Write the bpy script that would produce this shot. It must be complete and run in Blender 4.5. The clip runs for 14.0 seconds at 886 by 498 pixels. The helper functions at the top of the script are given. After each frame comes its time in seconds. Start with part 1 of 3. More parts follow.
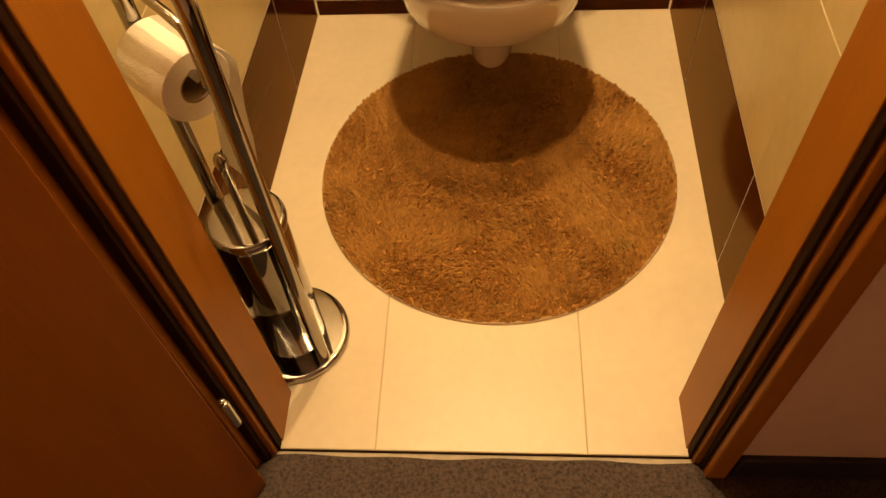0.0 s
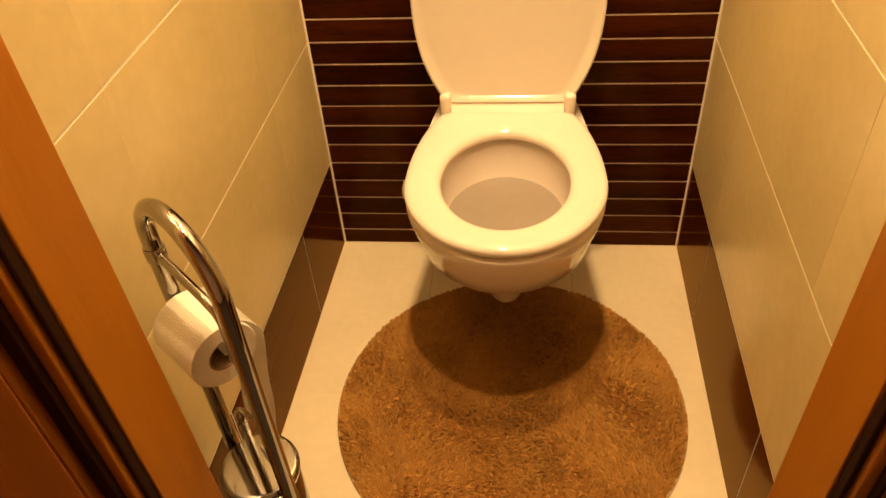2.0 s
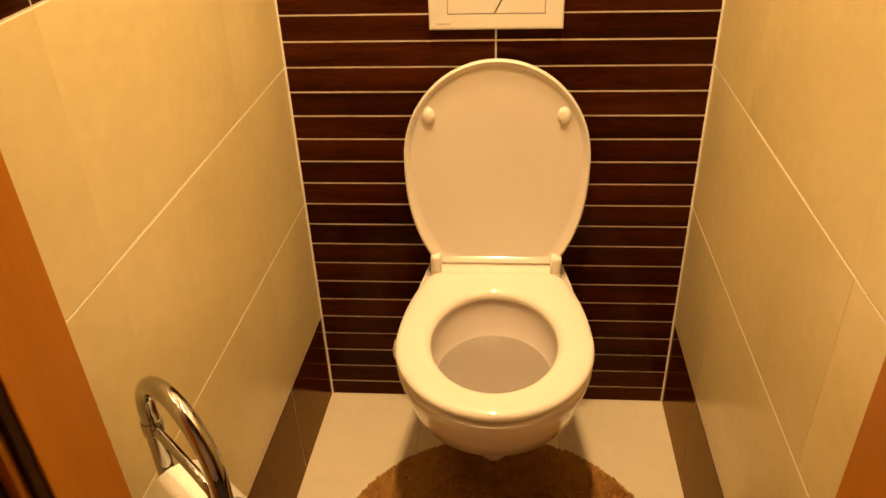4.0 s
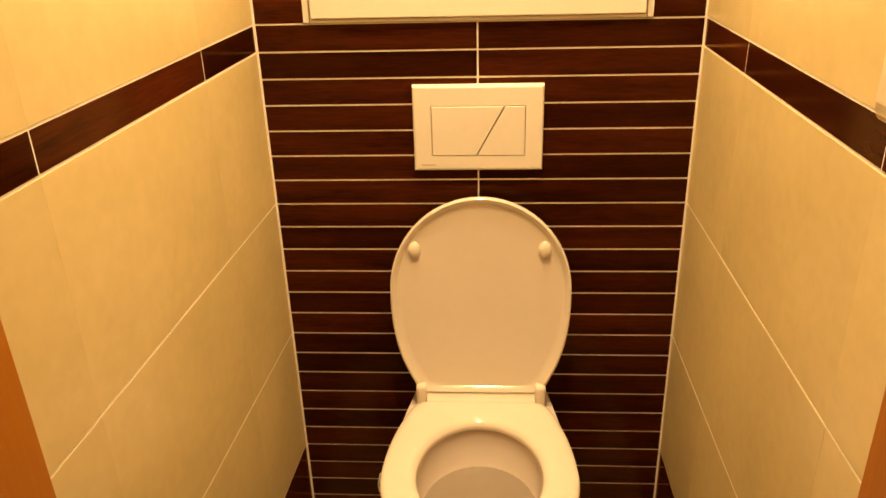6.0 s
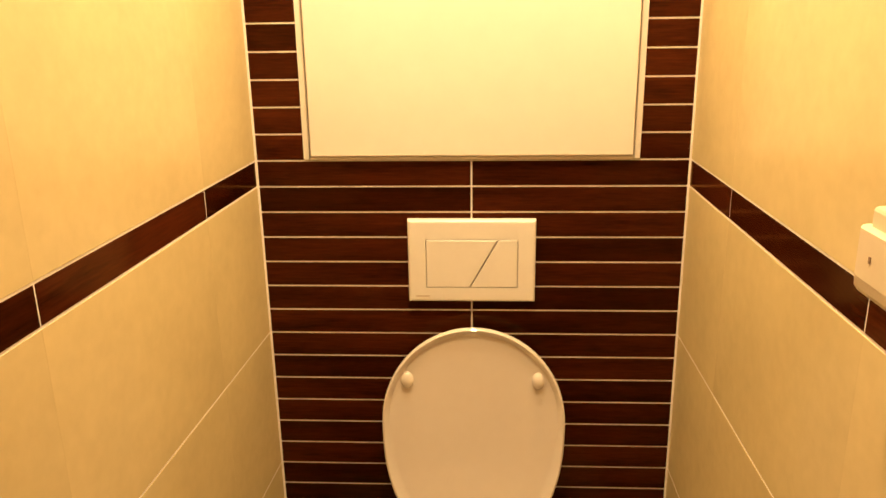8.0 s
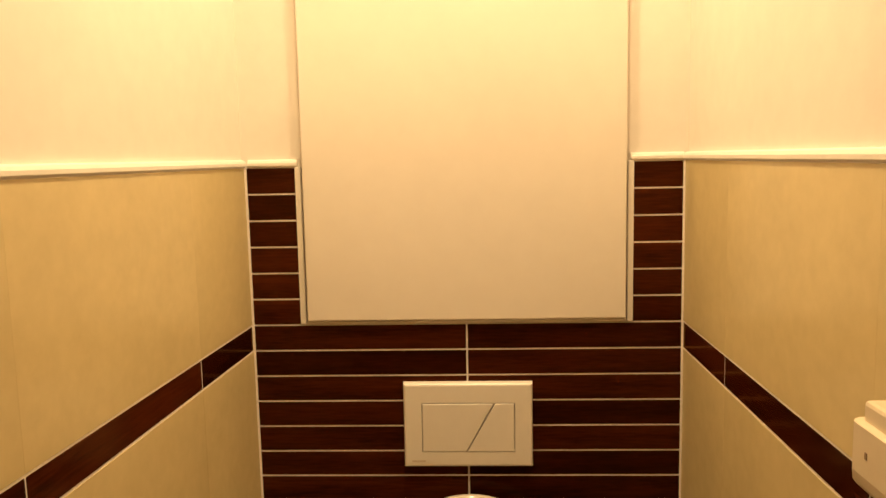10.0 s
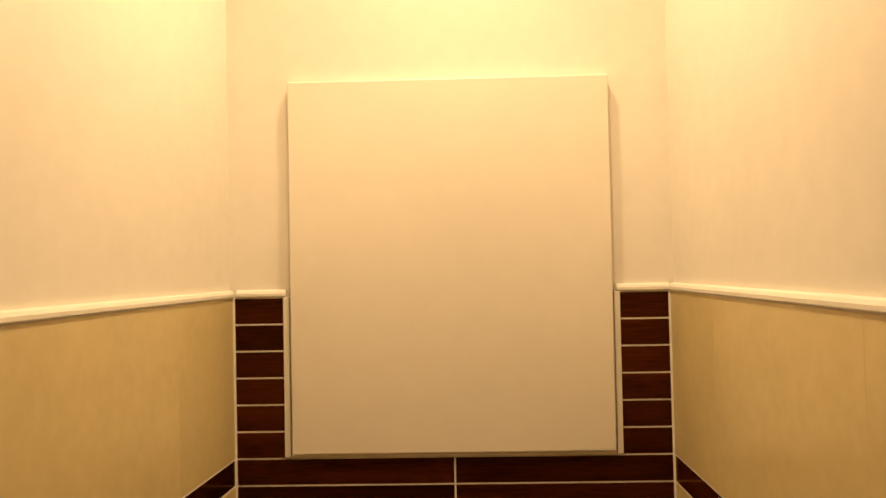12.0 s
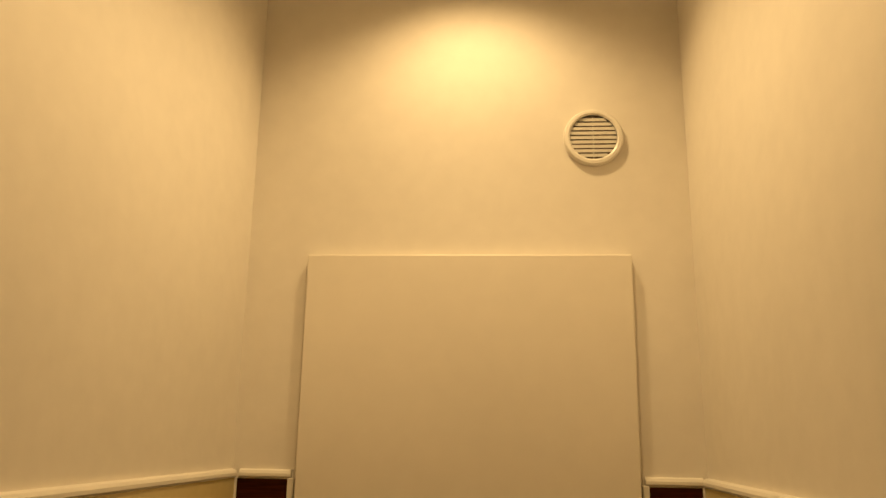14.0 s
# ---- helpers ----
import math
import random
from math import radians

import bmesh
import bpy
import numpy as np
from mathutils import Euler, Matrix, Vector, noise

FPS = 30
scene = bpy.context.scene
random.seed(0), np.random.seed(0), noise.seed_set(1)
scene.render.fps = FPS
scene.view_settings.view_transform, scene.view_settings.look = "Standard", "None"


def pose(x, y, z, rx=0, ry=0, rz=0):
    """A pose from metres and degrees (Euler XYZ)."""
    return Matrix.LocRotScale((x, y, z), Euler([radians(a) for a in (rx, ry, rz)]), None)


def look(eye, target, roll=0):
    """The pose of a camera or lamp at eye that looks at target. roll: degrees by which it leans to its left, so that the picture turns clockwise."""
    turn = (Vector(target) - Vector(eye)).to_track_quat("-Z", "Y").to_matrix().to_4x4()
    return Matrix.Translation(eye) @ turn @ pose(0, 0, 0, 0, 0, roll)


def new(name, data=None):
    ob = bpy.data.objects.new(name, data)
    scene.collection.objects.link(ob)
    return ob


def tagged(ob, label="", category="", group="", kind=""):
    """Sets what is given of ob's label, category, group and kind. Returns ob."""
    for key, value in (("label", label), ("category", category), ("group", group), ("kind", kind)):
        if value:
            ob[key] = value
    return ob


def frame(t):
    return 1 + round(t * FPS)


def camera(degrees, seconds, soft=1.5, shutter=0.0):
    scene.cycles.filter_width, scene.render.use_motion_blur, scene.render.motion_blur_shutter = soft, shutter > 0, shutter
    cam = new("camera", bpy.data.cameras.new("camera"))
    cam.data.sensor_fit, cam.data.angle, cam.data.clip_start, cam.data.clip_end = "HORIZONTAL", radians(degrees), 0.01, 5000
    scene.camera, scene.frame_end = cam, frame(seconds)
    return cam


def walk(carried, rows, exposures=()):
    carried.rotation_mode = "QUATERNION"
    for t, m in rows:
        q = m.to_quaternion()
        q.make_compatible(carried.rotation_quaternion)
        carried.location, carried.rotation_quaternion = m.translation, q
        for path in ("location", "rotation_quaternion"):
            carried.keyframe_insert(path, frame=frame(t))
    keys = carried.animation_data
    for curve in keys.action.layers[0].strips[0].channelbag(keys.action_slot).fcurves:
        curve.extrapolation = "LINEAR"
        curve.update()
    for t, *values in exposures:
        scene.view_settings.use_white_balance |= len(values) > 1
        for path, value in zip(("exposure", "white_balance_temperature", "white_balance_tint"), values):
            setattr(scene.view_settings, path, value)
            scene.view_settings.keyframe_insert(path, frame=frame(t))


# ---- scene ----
cam = camera(59.9, 14.0)
PATH = [
    (0, (0.01, -1.475, 1.158), (-0.123, -0.331, -0.477), -5.3),
    (0.5, (0.012, -1.46, 1.182), (-0.127, -0.219, -0.381), -4.7),
    (1, (0.019, -1.447, 1.205), (-0.124, -0.127, -0.291), -4.0),
    (1.5, (0.02, -1.433, 1.231), (-0.124, -0.05, -0.206), -3.1),
    (2, (0.027, -1.426, 1.268), (-0.166, 0.055, -0.062), -4.2),
    (2.5, (0.018, -1.43, 1.289), (-0.172, 0.127, 0.049), -3.0),
    (5, (0.015, -1.418, 1.368), (-0.121, 0.34, 0.423), -1.9),
    (5.5, (0.023, -1.424, 1.386), (-0.107, 0.371, 0.512), -1.6),
    (6, (0.024, -1.427, 1.398), (-0.1, 0.391, 0.573), -1.6),
    (6.5, (0.025, -1.425, 1.41), (-0.103, 0.414, 0.635), -1.4),
    (7, (0.025, -1.424, 1.427), (-0.109, 0.44, 0.717), -1.3),
    (7.5, (0.023, -1.423, 1.439), (-0.1, 0.462, 0.783), -1.2),
    (8, (0.022, -1.424, 1.456), (-0.082, 0.488, 0.879), -0.8),
    (8.2, (0.021, -1.419, 1.452), (-0.077, 0.505, 0.916), -1.2),
    (10.3, (0.022, -1.429, 1.525), (-0.066, 0.559, 1.325), -1.1),
    (10.5, (0.037, -1.43, 1.531), (-0.074, 0.559, 1.356), -0.9),
    (11, (0.027, -1.438, 1.537), (-0.065, 0.557, 1.439), -0.3),
    (11.5, (0.031, -1.433, 1.551), (-0.054, 0.564, 1.507), -0.6),
    (12, (0.024, -1.433, 1.549), (-0.03, 0.566, 1.599), -1.1),
    (12.5, (0.039, -1.431, 1.563), (-0.023, 0.562, 1.705), -1.1),
    (13, (0.023, -1.435, 1.57), (-0.034, 0.551, 1.8), -0.8),
    (13.5, (0.041, -1.413, 1.577), (-0.053, 0.559, 1.899), -0.0),
    (14, (0.06, -1.389, 1.578), (-0.091, 0.549, 2.049), 1.0),
]
EXPOSURES = [(0, 1.38, 6500, 10), (1.0, 1.36, 6500, 10), (2.5, 1.47, 6500, 10), (5, 1.13, 6500, 9), (6.5, 1.16, 6400, 9),
             (8.2, 1.00, 6000, 10), (9.0, 0.55, 5920, 10), (10.3, 0.07, 5900, 10), (11, 0.0, 5900, 10), (11.5, -0.12, 5950, 10), (12.5, -0.56, 6100, 10),
             (13.2, -0.90, 6450, 10), (14, -1.27, 6600, 4)]
walk(cam, [(t, look(eye, target, roll)) for t, eye, target, roll in PATH], EXPOSURES)

# ---------------- world and light ----------------
world = bpy.data.worlds.new("world")
world.use_nodes = True
world.node_tree.nodes["Background"].inputs[0].default_value = (0.02, 0.014, 0.008, 1)
world.node_tree.nodes["Background"].inputs[1].default_value = 0.2
scene.world = world

# two recessed spots in the ceiling, one behind the other
TOP = 2.58
LAMPS = ((0.0, -0.245), (0.0, -0.72))
WARM = (1.0, 0.66, 0.31)
for x, y in LAMPS:
    spot = bpy.data.lights.new("downlight", "SPOT")
    spot.energy, spot.color, spot.shadow_soft_size = 42.0, WARM, 0.036
    spot.spot_size, spot.spot_blend = radians(131), 0.64
    new("downlight", spot).matrix_world = look((x, y, TOP - 0.012), (x, y + 0.0001, 0.0))

# ---------------- materials ----------------


def material(name, base, rough=0.5, metal=0.0, vary=0.08, scale=8.0, bump=0.0, bump_scale=200.0, second=None,
             stretch=(1, 1, 1), per_object=0.0, per_island=0.0, spec=0.5, coat=0.0, rough_vary=0.0, mid=0.5):
    """Principled surface: base colour mixed by a coarse and a fine noise, with fine relief."""
    m = bpy.data.materials.new(name)
    m.use_nodes = True
    nt = m.node_tree
    n, link = nt.nodes, nt.links.new
    p = n["Principled BSDF"]
    p.inputs["Roughness"].default_value, p.inputs["Metallic"].default_value = rough, metal
    p.inputs["Specular IOR Level"].default_value, p.inputs["Coat Weight"].default_value = spec, coat
    p.inputs["Coat Roughness"].default_value = 0.08
    tc = n.new("ShaderNodeTexCoord")
    mp = n.new("ShaderNodeMapping")
    mp.inputs["Scale"].default_value = stretch
    info = n.new("ShaderNodeObjectInfo")
    shift = n.new("ShaderNodeVectorMath")
    shift.operation = "MULTIPLY_ADD"
    shift.inputs[1].default_value = (7, 7, 7)
    link(info.outputs["Random"], shift.inputs[0])
    link(tc.outputs["Object"], shift.inputs[2])
    link(shift.outputs[0], mp.inputs["Vector"])
    n1, n2 = n.new("ShaderNodeTexNoise"), n.new("ShaderNodeTexNoise")
    n1.inputs["Scale"].default_value, n1.inputs["Detail"].default_value = scale, 4
    n2.inputs["Scale"].default_value, n2.inputs["Detail"].default_value = scale * 9, 5
    link(mp.outputs[0], n1.inputs["Vector"])
    link(mp.outputs[0], n2.inputs["Vector"])
    mx = n.new("ShaderNodeMix")
    mx.inputs["Factor"].default_value = 0.4
    link(n1.outputs["Fac"], mx.inputs["A"])
    link(n2.outputs["Fac"], mx.inputs["B"])
    ramp = n.new("ShaderNodeValToRGB")
    dark = second or tuple(c * (1 - vary * 2) for c in base)
    light = base if second else tuple(min(1, c * (1 + vary)) for c in base)
    ramp.color_ramp.elements[0].position, ramp.color_ramp.elements[1].position = mid - 0.18, mid + 0.18
    ramp.color_ramp.elements[0].color, ramp.color_ramp.elements[1].color = (*dark, 1), (*light, 1)
    link(mx.outputs["Result"], ramp.inputs["Fac"])
    out = ramp.outputs["Color"]
    for amount, source in ((per_object, info.outputs["Random"]), (per_island, None)):
        if amount:
            if source is None:
                source = n.new("ShaderNodeNewGeometry").outputs["Random Per Island"]
            mr = n.new("ShaderNodeMapRange")
            mr.inputs["To Min"].default_value, mr.inputs["To Max"].default_value = 1 - amount, 1 + amount
            link(source, mr.inputs["Value"])
            mul = n.new("ShaderNodeVectorMath")
            mul.operation = "MULTIPLY"
            link(out, mul.inputs[0])
            link(mr.outputs[0], mul.inputs[1])
            out = mul.outputs[0]
    link(out, p.inputs["Base Color"])
    if rough_vary:
        mr = n.new("ShaderNodeMapRange")
        mr.inputs["To Min"].default_value, mr.inputs["To Max"].default_value = rough - rough_vary, rough + rough_vary
        link(n1.outputs["Fac"], mr.inputs["Value"])
        link(mr.outputs[0], p.inputs["Roughness"])
    if bump:
        n3 = n.new("ShaderNodeTexNoise")
        n3.inputs["Scale"].default_value, n3.inputs["Detail"].default_value = bump_scale, 4
        link(mp.outputs[0], n3.inputs["Vector"])
        b = n.new("ShaderNodeBump")
        b.inputs["Strength"].default_value, b.inputs["Distance"].default_value = bump, 0.002
        link(n3.outputs["Fac"], b.inputs["Height"])
        link(b.outputs[0], p.inputs["Normal"])
    return m


PLASTER = material("painted plaster", (0.80, 0.755, 0.68), 0.75, vary=0.03, scale=3, bump=0.05, bump_scale=160, spec=0.3)
CEILING = material("ceiling paint", (0.80, 0.78, 0.72), 0.85, vary=0.03, scale=3, bump=0.1, bump_scale=140, spec=0.2)
GROUT = material("cream grout", (0.83, 0.78, 0.69), 0.8, vary=0.06, scale=20, bump=0.2, bump_scale=500, spec=0.2)
CREAM = material("cream wall tile", (0.66, 0.54, 0.27), 0.22, vary=0.05, scale=5, bump=0.05, bump_scale=60,
                 per_object=0.02, rough_vary=0.06)
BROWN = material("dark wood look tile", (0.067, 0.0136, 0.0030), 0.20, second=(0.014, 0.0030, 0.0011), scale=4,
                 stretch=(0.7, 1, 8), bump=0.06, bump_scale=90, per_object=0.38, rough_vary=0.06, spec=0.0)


def tinted_gloss(m, tone, ior, rough):
    """A warm tint put into a material's reflections: coloured gloss, stronger at a slant."""
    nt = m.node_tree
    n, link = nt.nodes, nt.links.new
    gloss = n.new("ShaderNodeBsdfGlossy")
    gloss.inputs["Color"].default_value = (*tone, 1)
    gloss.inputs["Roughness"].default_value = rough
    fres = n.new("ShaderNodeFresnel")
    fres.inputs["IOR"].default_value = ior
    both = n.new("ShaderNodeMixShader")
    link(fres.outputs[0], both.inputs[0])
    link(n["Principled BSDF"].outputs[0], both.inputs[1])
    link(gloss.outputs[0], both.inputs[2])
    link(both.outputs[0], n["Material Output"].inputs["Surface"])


# reflections on the brown tiles are warmed by colour, not by the light
tinted_gloss(BROWN, (1.0, 0.70, 0.33), 1.22, 0.13)
FLOOR_TILE = material("cream floor tile", (0.71, 0.60, 0.41), 0.38, vary=0.04, scale=6, bump=0.05, bump_scale=90,
                      per_object=0.015, rough_vary=0.06)
CERAMIC = material("glazed sanitary ceramic", (0.72, 0.645, 0.585), 0.10, vary=0.015, scale=4, coat=0.4)
SEAT_PLASTIC = material("cream white seat plastic", (0.74, 0.672, 0.58), 0.10, vary=0.015, scale=5)
PLATE_PLASTIC = material("white flush plate plastic", (0.80, 0.765, 0.69), 0.30, vary=0.015, scale=9)
BOARD = material("white painted board", (0.80, 0.745, 0.65), 0.45, vary=0.02, scale=3, bump=0.05, bump_scale=220)
FRESH_PLASTIC = material("cream freshener plastic", (0.72, 0.62, 0.44), 0.32, vary=0.02, scale=12)
TRIM = material("white tile trim", (0.82, 0.78, 0.70), 0.35, vary=0.02, scale=10)
CHROME = material("polished chrome", (0.40, 0.38, 0.35), 0.06, metal=1.0, vary=0.03, scale=20, rough_vary=0.03)
# the stand's chrome again, the cup's dark reflections put into its colour
CHROME_DARK_REFLECT = material("chrome with dark reflections painted in", (0.20, 0.185, 0.165), 0.05, metal=1.0, vary=0.04, scale=20, rough_vary=0.02)
STEEL = material("hinge steel", (0.55, 0.53, 0.50), 0.25, metal=1.0, vary=0.05, scale=30)
PAPER = material("toilet paper", (0.82, 0.76, 0.66), 0.95, vary=0.03, scale=30, bump=0.5, bump_scale=420, spec=0.1)
CARD = material("cardboard core", (0.30, 0.20, 0.12), 0.9, vary=0.1, scale=60)
WOOD = material("orange brown wood laminate", (0.43, 0.163, 0.012), 0.40, second=(0.37, 0.132, 0.009), scale=5,
                stretch=(7, 7, 0.35), bump=0.05, bump_scale=40, rough_vary=0.05, spec=0.15)
# redder than the frame; the leaf's shade is put into the darker colour
DOOR_WOOD_SHADED = material("shade-darkened red brown door laminate", (0.31, 0.098, 0.008), 0.42, second=(0.25, 0.074, 0.006), scale=5,
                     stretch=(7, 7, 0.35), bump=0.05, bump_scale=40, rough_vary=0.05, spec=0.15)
# also colours the strips that stand for shade beside the casing
RUBBER_AND_GAP = material("dark rubber and painted gap shade", (0.030, 0.011, 0.004), 0.7, vary=0.1, scale=40, spec=0.08)
SCREED = material("bare screed edge", (0.55, 0.46, 0.34), 0.85, vary=0.12, scale=40, bump=0.3, bump_scale=300)
CARPET = material("grey loop carpet", (0.165, 0.122, 0.10), 0.95, second=(0.036, 0.026, 0.021), scale=210, bump=1.0,
                  bump_scale=600, spec=0.1)
SKIRT = material("dark skirting", (0.03, 0.022, 0.018), 0.5, vary=0.1, scale=12)
RUG_BACK = material("rug backing", (0.50, 0.34, 0.18), 0.95, vary=0.1, scale=40, spec=0.1)
RUG = material("brown rug pile", (0.55, 0.29, 0.072), 0.9, second=(0.40, 0.195, 0.044), scale=8, per_island=0.09,
               spec=0.15)
DUCT_SHADE = material("painted duct shade", (0.15, 0.10, 0.06), 0.8, vary=0.1, scale=20)
MARK = material("grey printed mark", (0.60, 0.52, 0.42), 0.5, vary=0.02)
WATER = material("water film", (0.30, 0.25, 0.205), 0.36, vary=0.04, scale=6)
FLOOR_GROUT = material("beige floor grout", (0.60, 0.48, 0.30), 0.85, vary=0.08, scale=20, bump=0.2, bump_scale=500, spec=0.2)
HALL_PAINT = material("dusky pink corridor paint", (0.84, 0.63, 0.54), 0.8, vary=0.04, scale=3, bump=0.12, bump_scale=160, spec=0.2)

GLOW = bpy.data.materials.new("lit lamp lens")
GLOW.use_nodes = True
GLOW.node_tree.nodes["Principled BSDF"].inputs["Emission Color"].default_value = (*WARM, 1)
GLOW.node_tree.nodes["Principled BSDF"].inputs["Emission Strength"].default_value = 6.0

# ---------------- mesh helpers ----------------


def part(name, bm, mat, parent=None, label="", smooth=False):
    """Links a bmesh as one mesh object."""
    me = bpy.data.meshes.new(name)
    bm.normal_update()
    bm.to_mesh(me)
    bm.free()
    me.materials.append(mat)
    if smooth:
        me.shade_smooth()
        me.set_sharp_from_angle(angle=radians(42))
    ob = new(name, me)
    ob.parent = parent
    return tagged(ob, label)


def box(bm, x0, x1, y0, y1, z0, z1, bevel=0.0, segments=2):
    r = bmesh.ops.create_cube(bm, size=1)
    bmesh.ops.transform(bm, matrix=Matrix.Translation(((x0 + x1) / 2, (y0 + y1) / 2, (z0 + z1) / 2))
                        @ Matrix.Diagonal((x1 - x0, y1 - y0, z1 - z0, 1)), verts=r["verts"])
    if bevel:
        edges = list({e for v in r["verts"] for e in v.link_edges})
        bmesh.ops.bevel(bm, geom=edges, offset=bevel, segments=segments, affect="EDGES", profile=0.5)
    return bm


def boxes(*rows, bevel=0.0):
    bm = bmesh.new()
    for row in rows:
        box(bm, *row, bevel=bevel)
    return bm


def loft(rings, close_first=True, close_last=True):
    """A skin over rings of equal length."""
    bm = bmesh.new()
    vs = [[bm.verts.new(p) for p in ring] for ring in rings]
    k = len(vs[0])
    for a, b in zip(vs, vs[1:]):
        for i in range(k):
            bm.faces.new((a[i], a[(i + 1) % k], b[(i + 1) % k], b[i]))
    if close_first:
        bm.faces.new(vs[0])
    if close_last:
        bm.faces.new(list(reversed(vs[-1])))
    bmesh.ops.recalc_face_normals(bm, faces=bm.faces)
    return bm


def lathe(profile, sides=48, origin=(0, 0, 0), ends=True):
    """Rings (radius, z) round the z axis."""
    rings = [[(origin[0] + r * math.cos(2 * math.pi * i / sides), origin[1] + r * math.sin(2 * math.pi * i / sides),
               origin[2] + z) for i in range(sides)] for r, z in profile]
    return loft(rings, ends, ends)


def tube(points, radius, sides=16):
    """A round bar along points."""
    pts = [Vector(p) for p in points]
    rings = []
    for i, p in enumerate(pts):
        way = (pts[min(i + 1, len(pts) - 1)] - pts[max(i - 1, 0)]).normalized()
        side = way.cross(Vector((0.3, 0.9, 0.1))).normalized()
        up = way.cross(side)
        rings.append([p + radius * (math.cos(a) * side + math.sin(a) * up)
                      for a in (2 * math.pi * k / sides for k in range(sides))])
    return loft(rings)


TILE_MESHES = {}


def tile(name, parent, mat, u0, u1, z0, z1, depth=0.006):
    """A flat tile in its wall's own frame: u along the wall, its face at y = 0 towards the room."""
    key = (round(u1 - u0, 4), round(z1 - z0, 4), mat.name)
    if key not in TILE_MESHES:
        w, h = (u1 - u0) / 2, (z1 - z0) / 2
        edge = 0.0006 if mat is BROWN else 0.0002
        rings = []
        for ins, y in ((0, depth), (0, edge), (edge, 0)):
            rings.append([(-w + ins, y, -h + ins), (w - ins, y, -h + ins), (w - ins, y, h - ins), (-w + ins, y, h - ins)])
        bm = loft(rings)
        me = bpy.data.meshes.new(name)
        bm.to_mesh(me)
        bm.free()
        me.materials.append(mat)
        TILE_MESHES[key] = me
    ob = new(name, TILE_MESHES[key])
    ob.parent = parent
    wob = random.uniform(-0.0002, 0.0001)
    ob.location = ((u0 + u1) / 2, wob, (z0 + z1) / 2)
    ob.rotation_euler = (radians(random.uniform(-0.04, 0.04)), 0, radians(random.uniform(-0.02, 0.02)))
    return ob


# ---------------- the room's shell ----------------
FLOOR_Z = 0.008
ROW = 0.05
X_LEFT, X_RIGHT = -0.407, 0.405
DADO = 1.5
IN_FRONT = -0.955          # inner face of the wall with the door
OUT_FRONT = -1.07          # its face towards the corridor
M_LEFT = pose(X_LEFT + 0.002, 0, 0) @ pose(0, 0, 0, 0, -0.2, 0) @ pose(0, 0, 0, 0, 0, 87.5)
M_RIGHT = pose(X_RIGHT + 0.0035, 0, 0) @ pose(0, 0, 0, 0, -0.2, 0) @ pose(0, 0, 0, 0, 0, -90.5)


def shell(name, u0, u1, m, label):
    ob = part(name, boxes((u0, u1, 0.008, 0.11, -0.05, TOP + 0.05)), PLASTER)
    ob.matrix_world = m
    return tagged(ob, label, "wall", kind="structure")


wall_back = shell("wall_back", -0.56, 0.56, Matrix(), "cream plaster wall clad with dark wood look tiles")
wall_left = shell("wall_left", -1.05, 0.03, M_LEFT, "cream plaster wall above glossy cream tiles with a brown band")
wall_right = shell("wall_right", -0.03, 1.05, M_RIGHT, "cream plaster wall above cream tiles with a brown band")

wall_front = part("wall_front", boxes(
    (-1.1, -0.366, OUT_FRONT, IN_FRONT, -0.05, TOP + 0.05), (0.340, 1.3, OUT_FRONT, IN_FRONT, -0.05, TOP + 0.05),
    (-0.366, 0.340, OUT_FRONT, IN_FRONT, 2.04, TOP + 0.05)), PLASTER)
tagged(wall_front, "plain plaster partition wall with a doorway", "wall", kind="structure")

hall_coat = part("corridor_paint", boxes((-1.1, -0.3875, OUT_FRONT - 0.003, OUT_FRONT - 0.0003, 0.0, TOP), (0.3605, 1.3, OUT_FRONT - 0.003, OUT_FRONT - 0.0003, 0.0, TOP),
                                         (-0.3875, 0.3605, OUT_FRONT - 0.003, OUT_FRONT - 0.0003, 2.075, TOP)), HALL_PAINT, wall_front, "dusky pink paint")

ceiling = part("ceiling", boxes((-0.55, 0.52, OUT_FRONT - 0.0, 0.1, TOP, TOP + 0.04)), CEILING)
tagged(ceiling, "plain white painted ceiling", "ceiling", kind="structure")

# unseen tile strips beside the door, inner front wall, added to darken chrome reflections
M_FRONT = pose(0, IN_FRONT, 0, 0, 0, 180)
strip_bed = part("grout", boxes((-0.405, -0.3615, -0.0045, -0.0001, 0.0, DADO), (0.3855, 0.44, -0.0045, -0.0001, 0.0, DADO)), GROUT, wall_front)
strip_bed.matrix_world = M_FRONT
# grout beds behind the tiles
part("grout", boxes((-0.409, 0.410, 0.0011, 0.0078, 0.0, 1.2), (-0.409, -0.3175, 0.0011, 0.0078, 1.2, DADO),
                    (0.3125, 0.407, 0.0011, 0.0078, 1.2, DADO)), GROUT, wall_back)
part("grout", boxes((-0.97, 0.0, 0.0005, 0.0078, 0.0, DADO)), GROUT, wall_left)
part("grout", boxes((0.0, 0.97, 0.0005, 0.0078, 0.0, DADO)), GROUT, wall_right)


def trim_run(length):
    """Quarter-round edge profile lying along u, its top at z = 0.014."""
    prof = [(0.0085, 0.0), (-0.0005, 0.0), (-0.0035, 0.003), (-0.0035, 0.008), (-0.001, 0.0125), (0.003, 0.0145), (0.0085, 0.0145)]
    return loft([[(u, y, z) for y, z in prof] for u in (0.0, length)])


